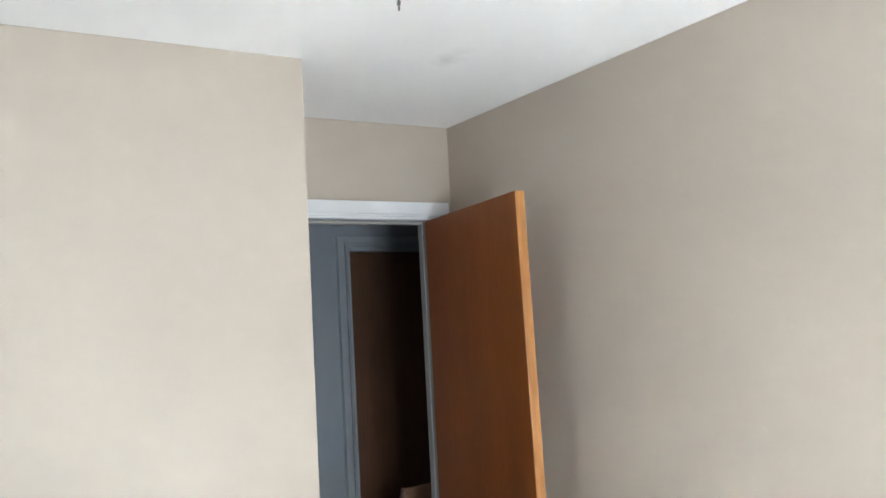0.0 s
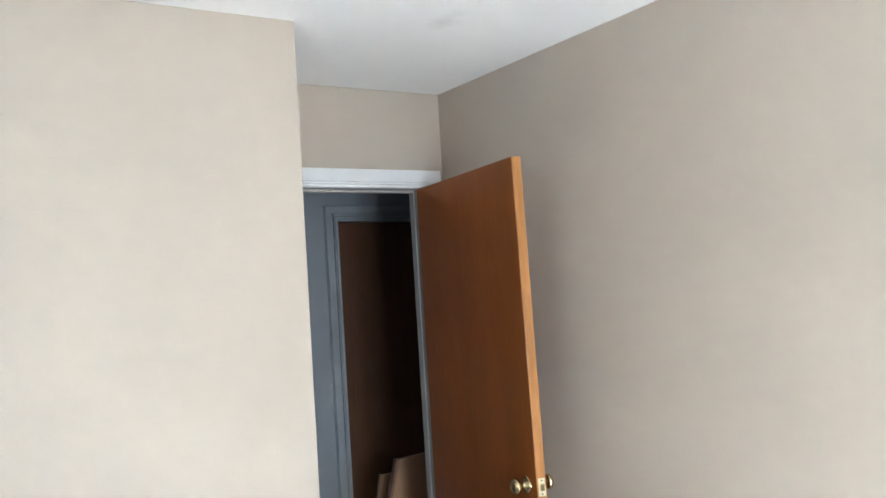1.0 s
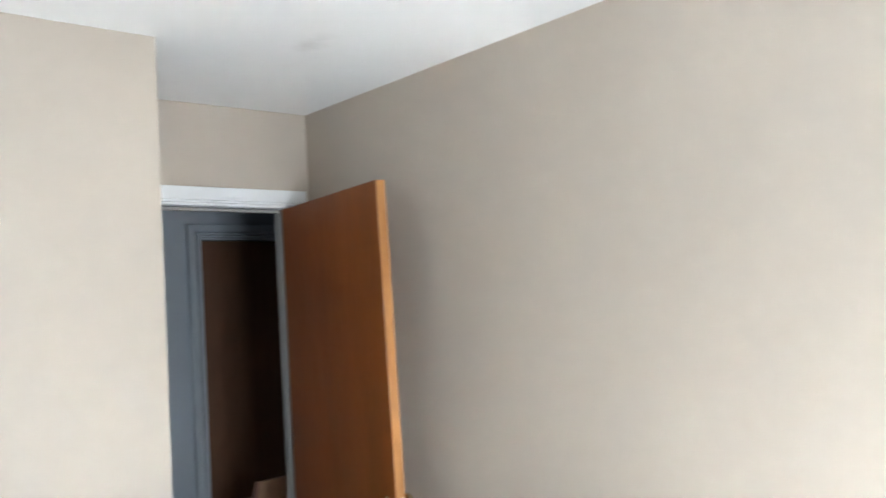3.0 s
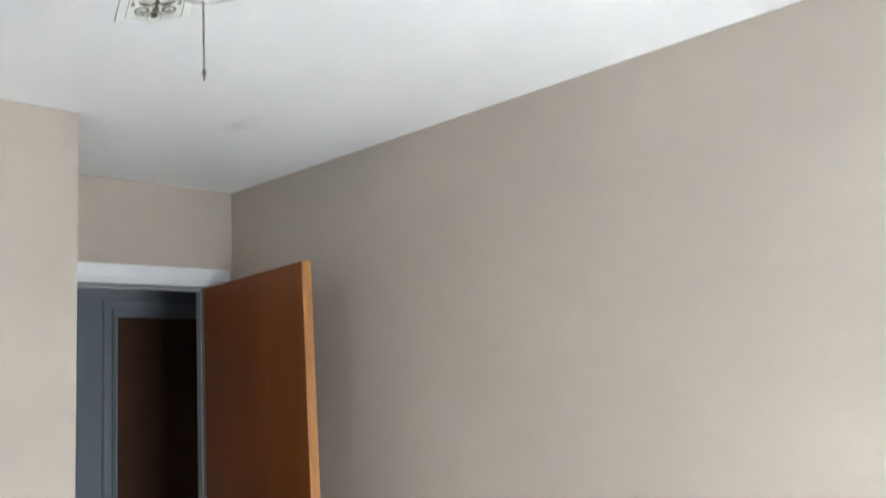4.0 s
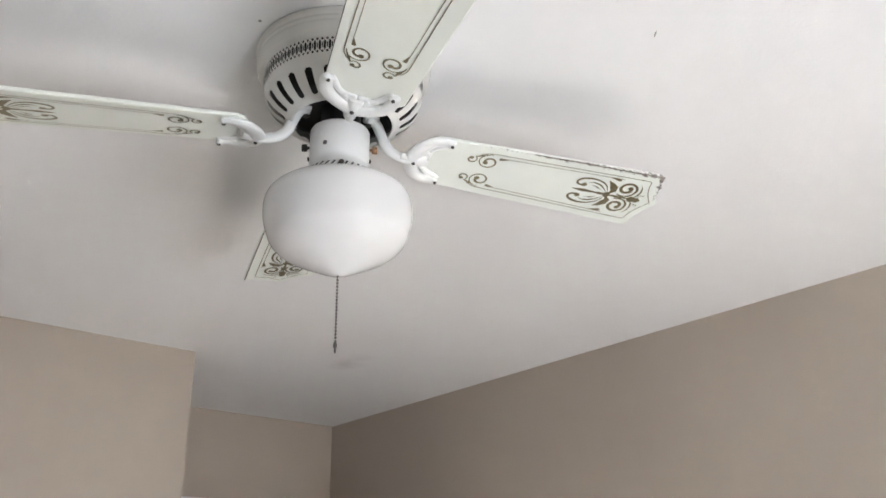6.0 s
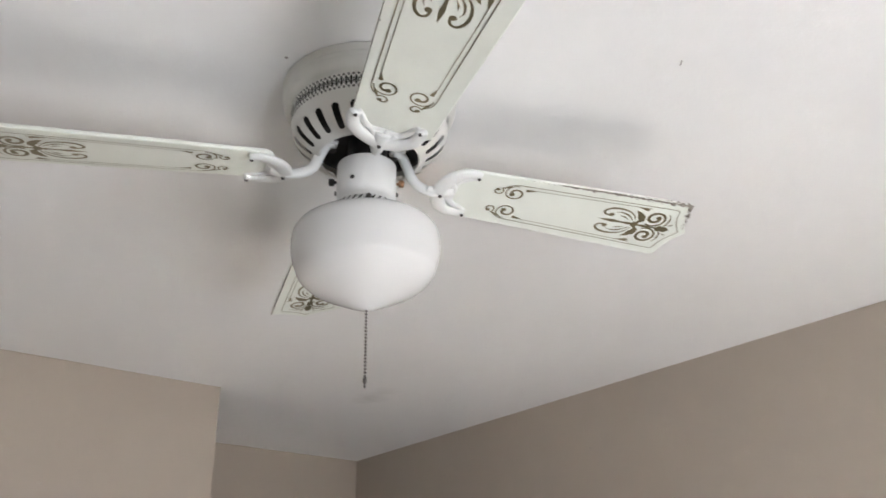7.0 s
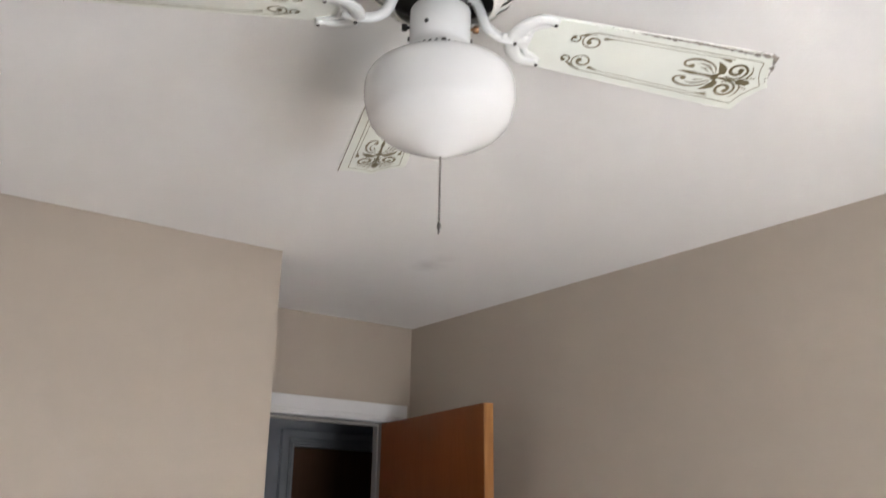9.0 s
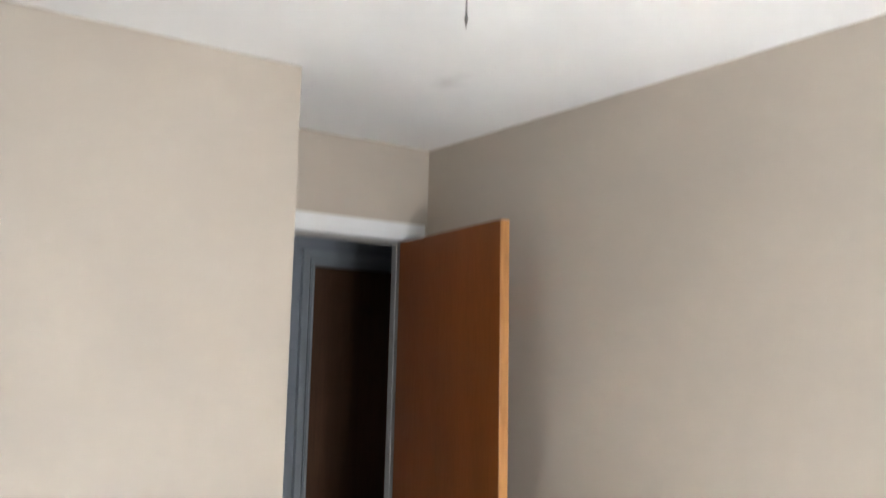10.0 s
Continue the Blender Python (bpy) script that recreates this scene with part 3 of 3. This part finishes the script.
def grime_mesh(rng, heavy, line=None):
    """Flaked, dirty edge along the leading side and tip of a blade; line: scale and shift of a thin dark line along one side."""
    bm = bmesh.new()
    if line:
        rows = []
        for k in range(41):
            r = 0.150 + 0.330 * k / 40
            edge = line[0] * (0.0485 + 0.0128 * (r - 0.1415) / 0.342) + line[1]
            out = math.copysign(0.0004, line[0])
            rows.append([bm.verts.new(c) for c in ((r, edge - 1.2 * out, ZP), (r, edge + out, ZP + 0.0004), (r, edge + out, ZP + 0.0022 + 0.0012 * rng.random()))])
        for a, b in zip(rows, rows[1:]):
            for i in range(2):
                bm.faces.new((a[i], b[i], b[i + 1], a[i + 1]))
    for k in range(420 if heavy else 16):
        u = rng.random() ** (0.55 if heavy else 1.0)
        r = 0.20 + 0.279 * u
        v = -(0.0485 + 0.0125 * (r - 0.134) / 0.34) + rng.random() ** 2 * 0.0045 * (0.3 + u) - 0.0004
        if heavy and k % 3 == 0:
            a = rng.random()
            v, r = -0.058 + 0.04 * a * a * 1.3, 0.4795 + 0.013 * a ** 1.6 - rng.random() ** 2 * 0.004
        size = 0.0003 + rng.random() ** 3 * ((0.0010 + 0.0016 * u) if heavy else 0.0008)
        n = 5
        vs = [bm.verts.new((r + size * (1 + rng.random()) * math.cos(2 * math.pi * i / n), v + size * 0.7 * math.sin(2 * math.pi * i / n), ZP - 0.0001 - 0.0003 * rng.random())) for i in range(n)]
        bm.faces.new(list(reversed(vs)))
    if heavy:
        low, rim, side = [], [], []
        for k in range(121):
            u = k / 120
            r = 0.275 + 0.207 * u
            edge = -(0.0485 + 0.0128 * (r - 0.118) / 0.367) - 0.0002
            w = max(0.0, (0.0008 + 0.0028 * u * u) * (rng.random() * 1.3 - 0.25))
            low.append(bm.verts.new((r, edge + 0.0012 + w, ZP)))
            rim.append(bm.verts.new((r, edge + 0.0010, ZP)))
            side.append(bm.verts.new((r, edge - 0.0003, ZP + 0.0002 + 0.0056 * min(1.0, u * 1.2) * rng.random())))
        for k in range(120):
            bm.faces.new((low[k], rim[k], rim[k + 1], low[k + 1]))
            bm.faces.new((rim[k], side[k], side[k + 1], rim[k + 1]))
    return bend(bm, 0.0045)


def bracket_mesh():
    """The cast blade iron: a curved arm down from the motor and a crescent with two horns under the blade."""
    zb = -0.0065
    bm = bmesh.new()
    horn = smooth_path([(0.160, 0.0425, zb + droop(0.16)), (0.148, 0.0440, zb - 0.001), (0.130, 0.0400, zb - 0.002), (0.117, 0.0270, zb - 0.003), (0.110, 0.010, zb - 0.004), (0.109, 0.0, zb - 0.0045)], 5)
    full = horn + [Vector((p.x, -p.y, p.z)) for p in reversed(horn[:-1])]
    n = len(full)
    tube(bm, full, [0.0078 + 0.0034 * math.sin(math.pi * k / (n - 1)) for k in range(n)], 14, 0.55)
    # rounded nose where the arm meets the crescent
    nose = smooth_path([(0.128, 0, zb + 0.001), (0.116, 0, zb - 0.003), (0.105, 0, -0.0105), (0.091, 0, -0.0095)], 4)
    tube(bm, nose, [0.0118 - 0.0040 * k / (len(nose) - 1) for k in range(len(nose))], 14, 0.7)
    # inner web with a second, smaller crescent
    for s in (1, -1):
        tube(bm, smooth_path([(0.160, s * 0.0415, zb + 0.001), (0.150, s * 0.034, zb), (0.139, s * 0.028, zb), (0.131, s * 0.018, zb), (0.131, 0.0, zb)], 4), 0.0052, 10, 0.5)
        tube(bm, smooth_path([(0.110, s * 0.003, zb - 0.004), (0.120, s * 0.010, zb - 0.002), (0.131, s * 0.017, zb)], 4), 0.0062, 10, 0.5)
    return bm


def arm_mesh():
    bm = bmesh.new()
    p = smooth_path([(0.046, 0, 0.046), (0.056, 0, 0.039), (0.063, 0, 0.024), (0.069, 0, 0.008), (0.080, 0, -0.004), (0.095, 0, -0.010), (0.111, 0, -0.0105)], 5)
    n = len(p)
    tube(bm, p, [0.0085 if k < 4 else 0.0078 for k in range(n)], 12, 0.8, up=(0, 1, 0))
    box(bm, (0.038, -0.0095, 0.042), (0.060, 0.0095, 0.0515), 0.003)
    return bm


def screw_mesh(m, r=0.0030):
    bm = lathe([(r, -0.001), (r, 0.0004), (r * 0.8, 0.0014), (0.0, 0.0018)], 10)
    bm.transform(m)
    return bm


def build_fan():
    fan = thing("ceiling_fan", pose(FAN_X, FAN_Y, H), "white four-blade ceiling fan with gold scrolls and opal globe light", "ceiling fan")
    z = lambda w: w - H

    DRUM, KIT, PLUMB, ROTOR = Vector((0, -0.005, 0)), Vector((-0.0014, -0.0015, 0)), Vector((0.0015, -0.0037, 0)), Vector((0, 0.009, 0))

    # motor housing: plain drum, pierced band and slotted bowl
    can = part("canopy", lathe([(0.1180, z(2.4399)), (0.1180, z(2.4386)), (0.1258, z(2.4386)), (0.1264, z(2.4374)), (0.1256, z(2.4352)), (0.1250, z(2.4300)), (0.1242, z(2.4288)), (0.1243, z(2.4272)), (0.1249, z(2.4262)), (0.1245, z(2.4225)), (0.1238, z(2.4215)), (0.1239, z(2.4195)), (0.1242, z(2.4185)), (0.1224, z(2.4085)), (0.1206, z(2.4048)), (0.1172, z(2.4022)), (0.1133, z(2.4005))], 96), AGED, fan, smooth=True)
    can.location = DRUM
    around, rise = 104, 26
    rows = [(0.1133 - 0.0027 * k / rise, z(2.4005 - 0.0235 * k / rise)) for k in range(rise + 1)]

    def lattice(k, n):
        """Tall ovals side by side, with small round holes between them at top and bottom."""
        h = (k + 0.5) / rise - 0.5
        a = ((n + 0.5) / 8) % 1.0
        oval = ((a - 0.5) / 0.30) ** 2 + (h / 0.30) ** 2 < 1
        b = min(a, 1 - a)
        dot = (b / 0.27) ** 2 + ((abs(h) - 0.385) / 0.075) ** 2 < 1
        slit = (b / 0.14) ** 2 + (h / 0.17) ** 2 < 1
        return oval or dot or slit

    part("pierced_band", lathe(rows, around * 8, lattice), AGED, fan, "white band pierced with a lattice of small holes").location = DRUM
    ctrl = [(0.1106, 2.377), (0.1093, 2.3715), (0.1065, 2.3635), (0.1018, 2.3555), (0.0960, 2.3485), (0.0895, 2.3425), (0.0825, 2.3375), (0.0760, 2.3335), (0.0722, 2.3310), (0.0700, 2.3303), (0.0686, 2.3318)]
    prof = [(v.x, v.y) for v in smooth_path([(a, b, 0) for a, b in ctrl], 8)]
    along = [0.0]
    for p, q in zip(prof, prof[1:]):
        along.append(along[-1] + math.hypot(p[0] - q[0], p[1] - q[1]))

    def slots(k, n):
        """Round-ended slots, a little wider at the top."""
        sm = (along[k] + along[k + 1]) / 2
        r = prof[k][0]
        side = abs(((n + 0.5) % 20) - 10) / 20 * (2 * math.pi / 24) * r
        lo, hi = 0.0160, along[-1] - 0.0135
        half = 0.0055 - 0.0014 * (sm - lo) / (hi - lo)
        over = max(lo + half - sm, sm - (hi - half), 0.0)
        return side * side + over * over < half * half and lo < sm < hi

    part("slotted_bowl", lathe([(r, z(h)) for r, h in prof], 480, slots), AGED, fan, "white bowl with a ring of slots", smooth=True).matrix_local = Matrix.Translation(DRUM) @ pose(0, 0, 0, 0, 0, 7.5)
    part("motor", lathe([(0.0, z(2.358)), (0.062, z(2.358)), (0.074, z(2.353)), (0.086, z(2.356)), (0.096, z(2.364)), (0.102, z(2.376)), (0.1065, z(2.392)), (0.1065, z(2.42))], 64), BLACK, fan, "black motor inside the housing", smooth=True).location = DRUM
    part("motor_shaft", lathe([(0.028, z(2.360)), (0.028, z(2.330)), (0.034, z(2.326)), (0.034, z(2.318))], 32), BLACK, fan)

    # blades
    first = None
    bl, bo, md = blade_mesh(), border_mesh(), medallion_mesh()
    sc = [scroll_mesh(1), scroll_mesh(-1)]
    br, ar = bracket_mesh(), arm_mesh()
    # the trailing side of each blade is the wider one
    bl.transform(pose(0, 0.0034, 0) @ Matrix.Diagonal((1, 1.055, 1, 1)))
    for q in (bo, *sc):
        q.transform(pose(0, 0.0025, 0) @ Matrix.Diagonal((1, 0.965, 1, 1)))
    md.transform(pose(0.4135, 0.002, droop(0.4135)) @ Matrix.Diagonal((0.92, 0.92, 1, 1)) @ pose(-0.41, 0, -droop(0.41)))
    rng = random.Random(7)
    for k in range(4):
        # the old blades sit a little unevenly on their irons
        sway, reach = (0.0, 0.7, 0.3, 0.0)[k], (0.0, 0.0, 0.005, 0.004)[k]
        m = Matrix.Translation(ROTOR) @ pose(0, 0, z(2.3115), 0, 0, FAN_TURN + 90 * k) @ pose(0, 0, 0, -10.4, 0, 0)
        b = part("blade", bl.copy(), BLADE, fan, "cream blade printed with olive-gold scrolls")
        b.matrix_local = m @ pose(reach, 0, 0, 0, 0, sway)
        if k == 3:
            # one blade is a replacement, cut slightly wider
            b.data.transform(pose(0, 0.003, 0) @ Matrix.Diagonal((1, 1.05, 1, 1)))
        part("border_line", bo.copy(), DECAL, b).location.x = (0.0, 0.0, -0.007, -0.002)[k]
        for q in sc:
            part("corner_scroll", q.copy(), DECAL, b).location.x = (0.0, 0.0, -0.010, -0.001)[k]
        part("medallion", md.copy(), DECAL, b).location.x = (0.0, 0.0, -0.005, 0.0)[k]
        tagged(part("worn_edge", grime_mesh(rng, k == 0, (None, (1.055, 0.0034), None, (-1.108, 0.0066))[k]), GRIME, b, "dirty flaking blade edge" if k == 0 else ""), kind="stuff")
        i = part("blade_iron", br.copy(), ENAMEL, fan, "white cast crescent bracket", smooth=True)
        i.matrix_local = m
        for x, y, zz in ((0.157, 0.0422, -0.0136), (0.157, -0.0422, -0.0136), (0.111, 0.0, -0.0185)):
            part("screw", screw_mesh(pose(x, y, zz, 180), 0.0027), SCREW, i)
        a = part("blade_arm", ar.copy(), ENAMEL, fan, smooth=True)
        a.matrix_local = Matrix.Translation(ROTOR) @ pose(0, 0, z(2.3115), 0, 0, FAN_TURN + 90 * k)
        part("screw", screw_mesh(pose(0.0448, 0, 0.0338, 180) @ Matrix.Diagonal((1.0, 1.25, 1, 1)), 0.0046), SCREW, a)
    for bm in (bl, bo, md, br, ar, *sc):
        bm.free()

    # light kit
    fitter = part("fitter_cup", lathe([(0.0, z(2.3215)), (0.0385, z(2.3210)), (0.0405, z(2.3200)), (0.0412, z(2.3185)), (0.0412, z(2.2760)), (0.0402, z(2.2720)), (0.0398, z(2.2670)), (0.0410, z(2.2630)), (0.0428, z(2.2590))], 64), ENAMEL, fan, smooth=True)
    fitter.location = KIT
    gal = [(0.0430 + 0.0075 * k / 8, z(2.2590 - 0.0160 * (k / 8) ** 0.85)) for k in range(9)]
    part("gallery_ring", lathe(gal, 480, lambda k, n: 2 <= k <= 5 and (n + 2 * k) % 14 < 5), ENAMEL, fan, "white flared ring with slanted slots").location = KIT
    # Black sheet behind the ring's slots stands in for their shade.
    part("slot_shade_sheet", lathe([(0.0412, z(2.2590)), (0.0478, z(2.2440))], 48), BLACK, fan).location = KIT
    tilt = math.degrees(math.atan2(-3.13 - FAN_Y, -2.02 - FAN_X))
    for da, r, h, size in ((-28, 0.0412, 2.2845, 0.0032), (4, 0.0490, 2.2500, 0.0036), (98, 0.0490, 2.250, 0.003), (-100, 0.0490, 2.250, 0.003)):
        part("set_screw", screw_mesh(pose(0, 0, 0, 0, 0, tilt + da) @ pose(r, 0, z(h), 0, 90, 0), size), SCREW, fitter)
    for da, mat, lab in ((-92, BLACK, "dark switch knob"), (90, COPPER, "worn brass switch knob")):
        bm = lathe([(0.0022, 0.0), (0.0022, 0.004), (0.0050, 0.0042), (0.0053, 0.006), (0.0053, 0.0105), (0.0046, 0.0115), (0.0, 0.0118)], 16)
        bm.transform(pose(0, 0, 0, 0, 0, tilt + da) @ pose(0.0405, 0, z(2.2955), 0, 90, 0))
        part("switch_knob", bm, mat, fitter, lab, True)
        bm = lathe([(0.003, 0.0), (0.003, 0.003), (0.0, 0.0035)], 10)
        bm.transform(pose(0, 0, 0, 0, 0, tilt + da) @ pose(0.0405, 0, z(2.278), 0, 90, 0))
        part("screw", bm, SCREW, fitter)
    ctrl = [(0.0425, 2.2455), (0.053, 2.2420), (0.065, 2.2372), (0.0765, 2.2312), (0.0915, 2.2232), (0.0983, 2.2120), (0.0998, 2.1985), (0.0990, 2.1830), (0.0950, 2.1680), (0.0895, 2.1540), (0.0752, 2.1398), (0.0535, 2.1284), (0.0325, 2.1182), (0.0165, 2.1112), (0.0070, 2.1078), (0.0, 2.1068)]
    pr = [(max(v.x, 0.0), z(v.y)) for v in smooth_path([(a, b, 0) for a, b in ctrl], 4)]
    pr[-1] = (0.0, pr[-1][1])
    # the globe hangs a little askew in its gallery
    HANG = Matrix.Translation((0, 0, z(2.245))) @ Matrix.Rotation(radians(1.6), 4, Vector((-0.6, -0.8, 0))) @ Matrix.Translation((0, 0, -z(2.245)))
    part("globe", lathe(pr, 96), OPAL, fan, "glossy opal white glass schoolhouse globe", smooth=True).matrix_local = Matrix.Translation(KIT) @ HANG

    # bead chain
    bm = bmesh.new()
    top, low, step = 2.1060, 2.0165, 0.0046
    n = int((top - low) / step)
    for k in range(n + 1):
        bmesh.ops.create_icosphere(bm, subdivisions=1, radius=0.0020, matrix=Matrix.Translation((0, 0, z(top - k * step))))
    tube(bm, [(0, 0, z(top)), (0, 0, z(low))], 0.0004, 6)
    chain = part("pull_chain", bm, CHAIN, fan, "dark metal bead pull chain", True)
    chain.location = PLUMB
    bm = lathe([(0.0, z(2.0185)), (0.0018, z(2.0172)), (0.0026, z(2.0142)), (0.0023, z(2.0105)), (0.0012, z(2.0085)), (0.0016, z(2.0060)), (0.0009, z(2.0030)), (0.0, z(2.0022))], 12)
    part("chain_bell", bm, CHAIN, chain, smooth=True)
    return fan


build_fan()


# ---- small marks ----
def mark(name, place, normal_turn, rx, ry, label, category, mat=HOLE):
    bm = lathe([(0.0, 0.0006), (1.0, 0.0004), (1.15, 0.0)], 12)
    bm.transform(Matrix.Diagonal((rx, ry, 1, 1)))
    ob = link(name, bm, mat)
    ob.matrix_world = Matrix.Translation(place) @ normal_turn
    return tagged(ob, label, category)


DOWN, WESTWARD = pose(0, 0, 0, 180), pose(0, 0, 0, 0, -90)
mark("nail_hole", (-0.0002, -1.302, 2.264), WESTWARD, 0.0011, 0.0016, "small dark nail hole in the beige wall", "nail hole", MARK)
mark("ceiling_scratch", (-1.130, -2.548, H - 0.0002), DOWN @ pose(0, 0, 0, 0, 0, 40), 0.0009, 0.0065, "short grey scratch in the white ceiling", "scratch", MARK)
mark("screw_hole", (-1.5713, -2.2300, H - 0.0002), DOWN, 0.0022, 0.0022, "dark screw hole in the ceiling beside the fan", "screw hole", MARK)


# ---- things in the hallway and before the door ----
def leaning_board(corner, turn, lean, slant, w, h, t, face, edge, label):
    """A panel on the floor by its lower corner, its top leaning sideways."""
    b = thing("cardboard_panel", pose(*corner) @ pose(0, 0, 0, 0, 0, turn) @ pose(0, 0, 0, 0, lean, 0) @ pose(0, 0, 0, -3), label, "panel", "boards leaning in the hallway")
    # the top is cut on a slant
    for name, bm, mat in (("face", boxes(((0.016, 0.0, 0.0), (w, t, h)), bevel=0.002), face), ("edge", boxes(((0.0, -0.003, 0.0), (0.016, t + 0.003, h + 0.003)), bevel=0.002), edge)):
        for v in bm.verts:
            v.co.z += slant * v.co.x * (v.co.z > h / 2)
        part(name, bm, mat, b, "red-brown edge strip" if mat is CARDDARK else "")
    return b


leaning_board((-0.293, 0.45, 0.0), -14, 14.5, 0.36, 0.28, 0.885, 0.035, CARD, CARDDARK, "brown cardboard panel with a red-brown edge leaning in the hallway")
leaning_board((-0.215, 0.60, 0.0), -14, 10.5, 0.30, 0.30, 0.775, 0.02, CARD, CARD, "lower plain brown cardboard panel leaning behind another")


def storage_bin():
    b = thing("storage_bin", pose(0.155, 0.27, 0.0), "dark grey plastic storage bin standing by the panels", "bin")
    bm = boxes(((-0.14, -0.10, 0.0), (0.14, 0.10, 0.63)), bevel=0.015)
    for v in bm.verts:
        k = 0.82 + 0.18 * v.co.z / 0.63
        v.co.x, v.co.y = v.co.x * k, v.co.y * k
    part("body", bm, GREYBIN, b)
    part("lid", boxes(((-0.152, -0.112, 0.63), (0.152, 0.112, 0.658)), bevel=0.008), GREYBIN, b)
    return b


storage_bin()


def plastic_chair():
    c = thing("plastic_chair", pose(-0.611, -1.309, 0.0, 0, 0, -6), "grey-white moulded plastic chair before the open door", "chair")
    bm = bmesh.new()
    n = 14
    ring = []
    for k in range(n + 1):
        y = -0.235 + 0.47 * k / n
        top = 0.988 - 0.05 * max(0.0, (abs(y) - 0.205) / 0.03) ** 2
        ring.append([bm.verts.new((x + 0.03 * (1 - (y / 0.235) ** 2), y, z)) for x, z in ((-0.025, 0.46), (-0.012, top - 0.012), (-0.004, top), (0.012, top), (0.020, top - 0.012), (0.007, 0.46))])
    for a, b in zip(ring, ring[1:]):
        for i in range(6):
            bm.faces.new((a[i], a[(i + 1) % 6], b[(i + 1) % 6], b[i]))
    bm.faces.new(ring[0])
    bm.faces.new(list(reversed(ring[-1])))
    bmesh.ops.recalc_face_normals(bm, faces=bm.faces)
    part("backrest", bm, PLASTIC, c, smooth=False)
    part("seat", boxes(((-0.43, -0.22, 0.425), (0.01, 0.22, 0.455)), bevel=0.012), PLASTIC, c)
    for x in (-0.40, -0.02):
        for y in (-0.20, 0.20):
            part("leg", tube(bmesh.new(), [(x * 1.05, y * 1.08, 0.0), (x, y, 0.43)], [0.014, 0.018], 10), PLASTIC, c)
    return c


plastic_chair()
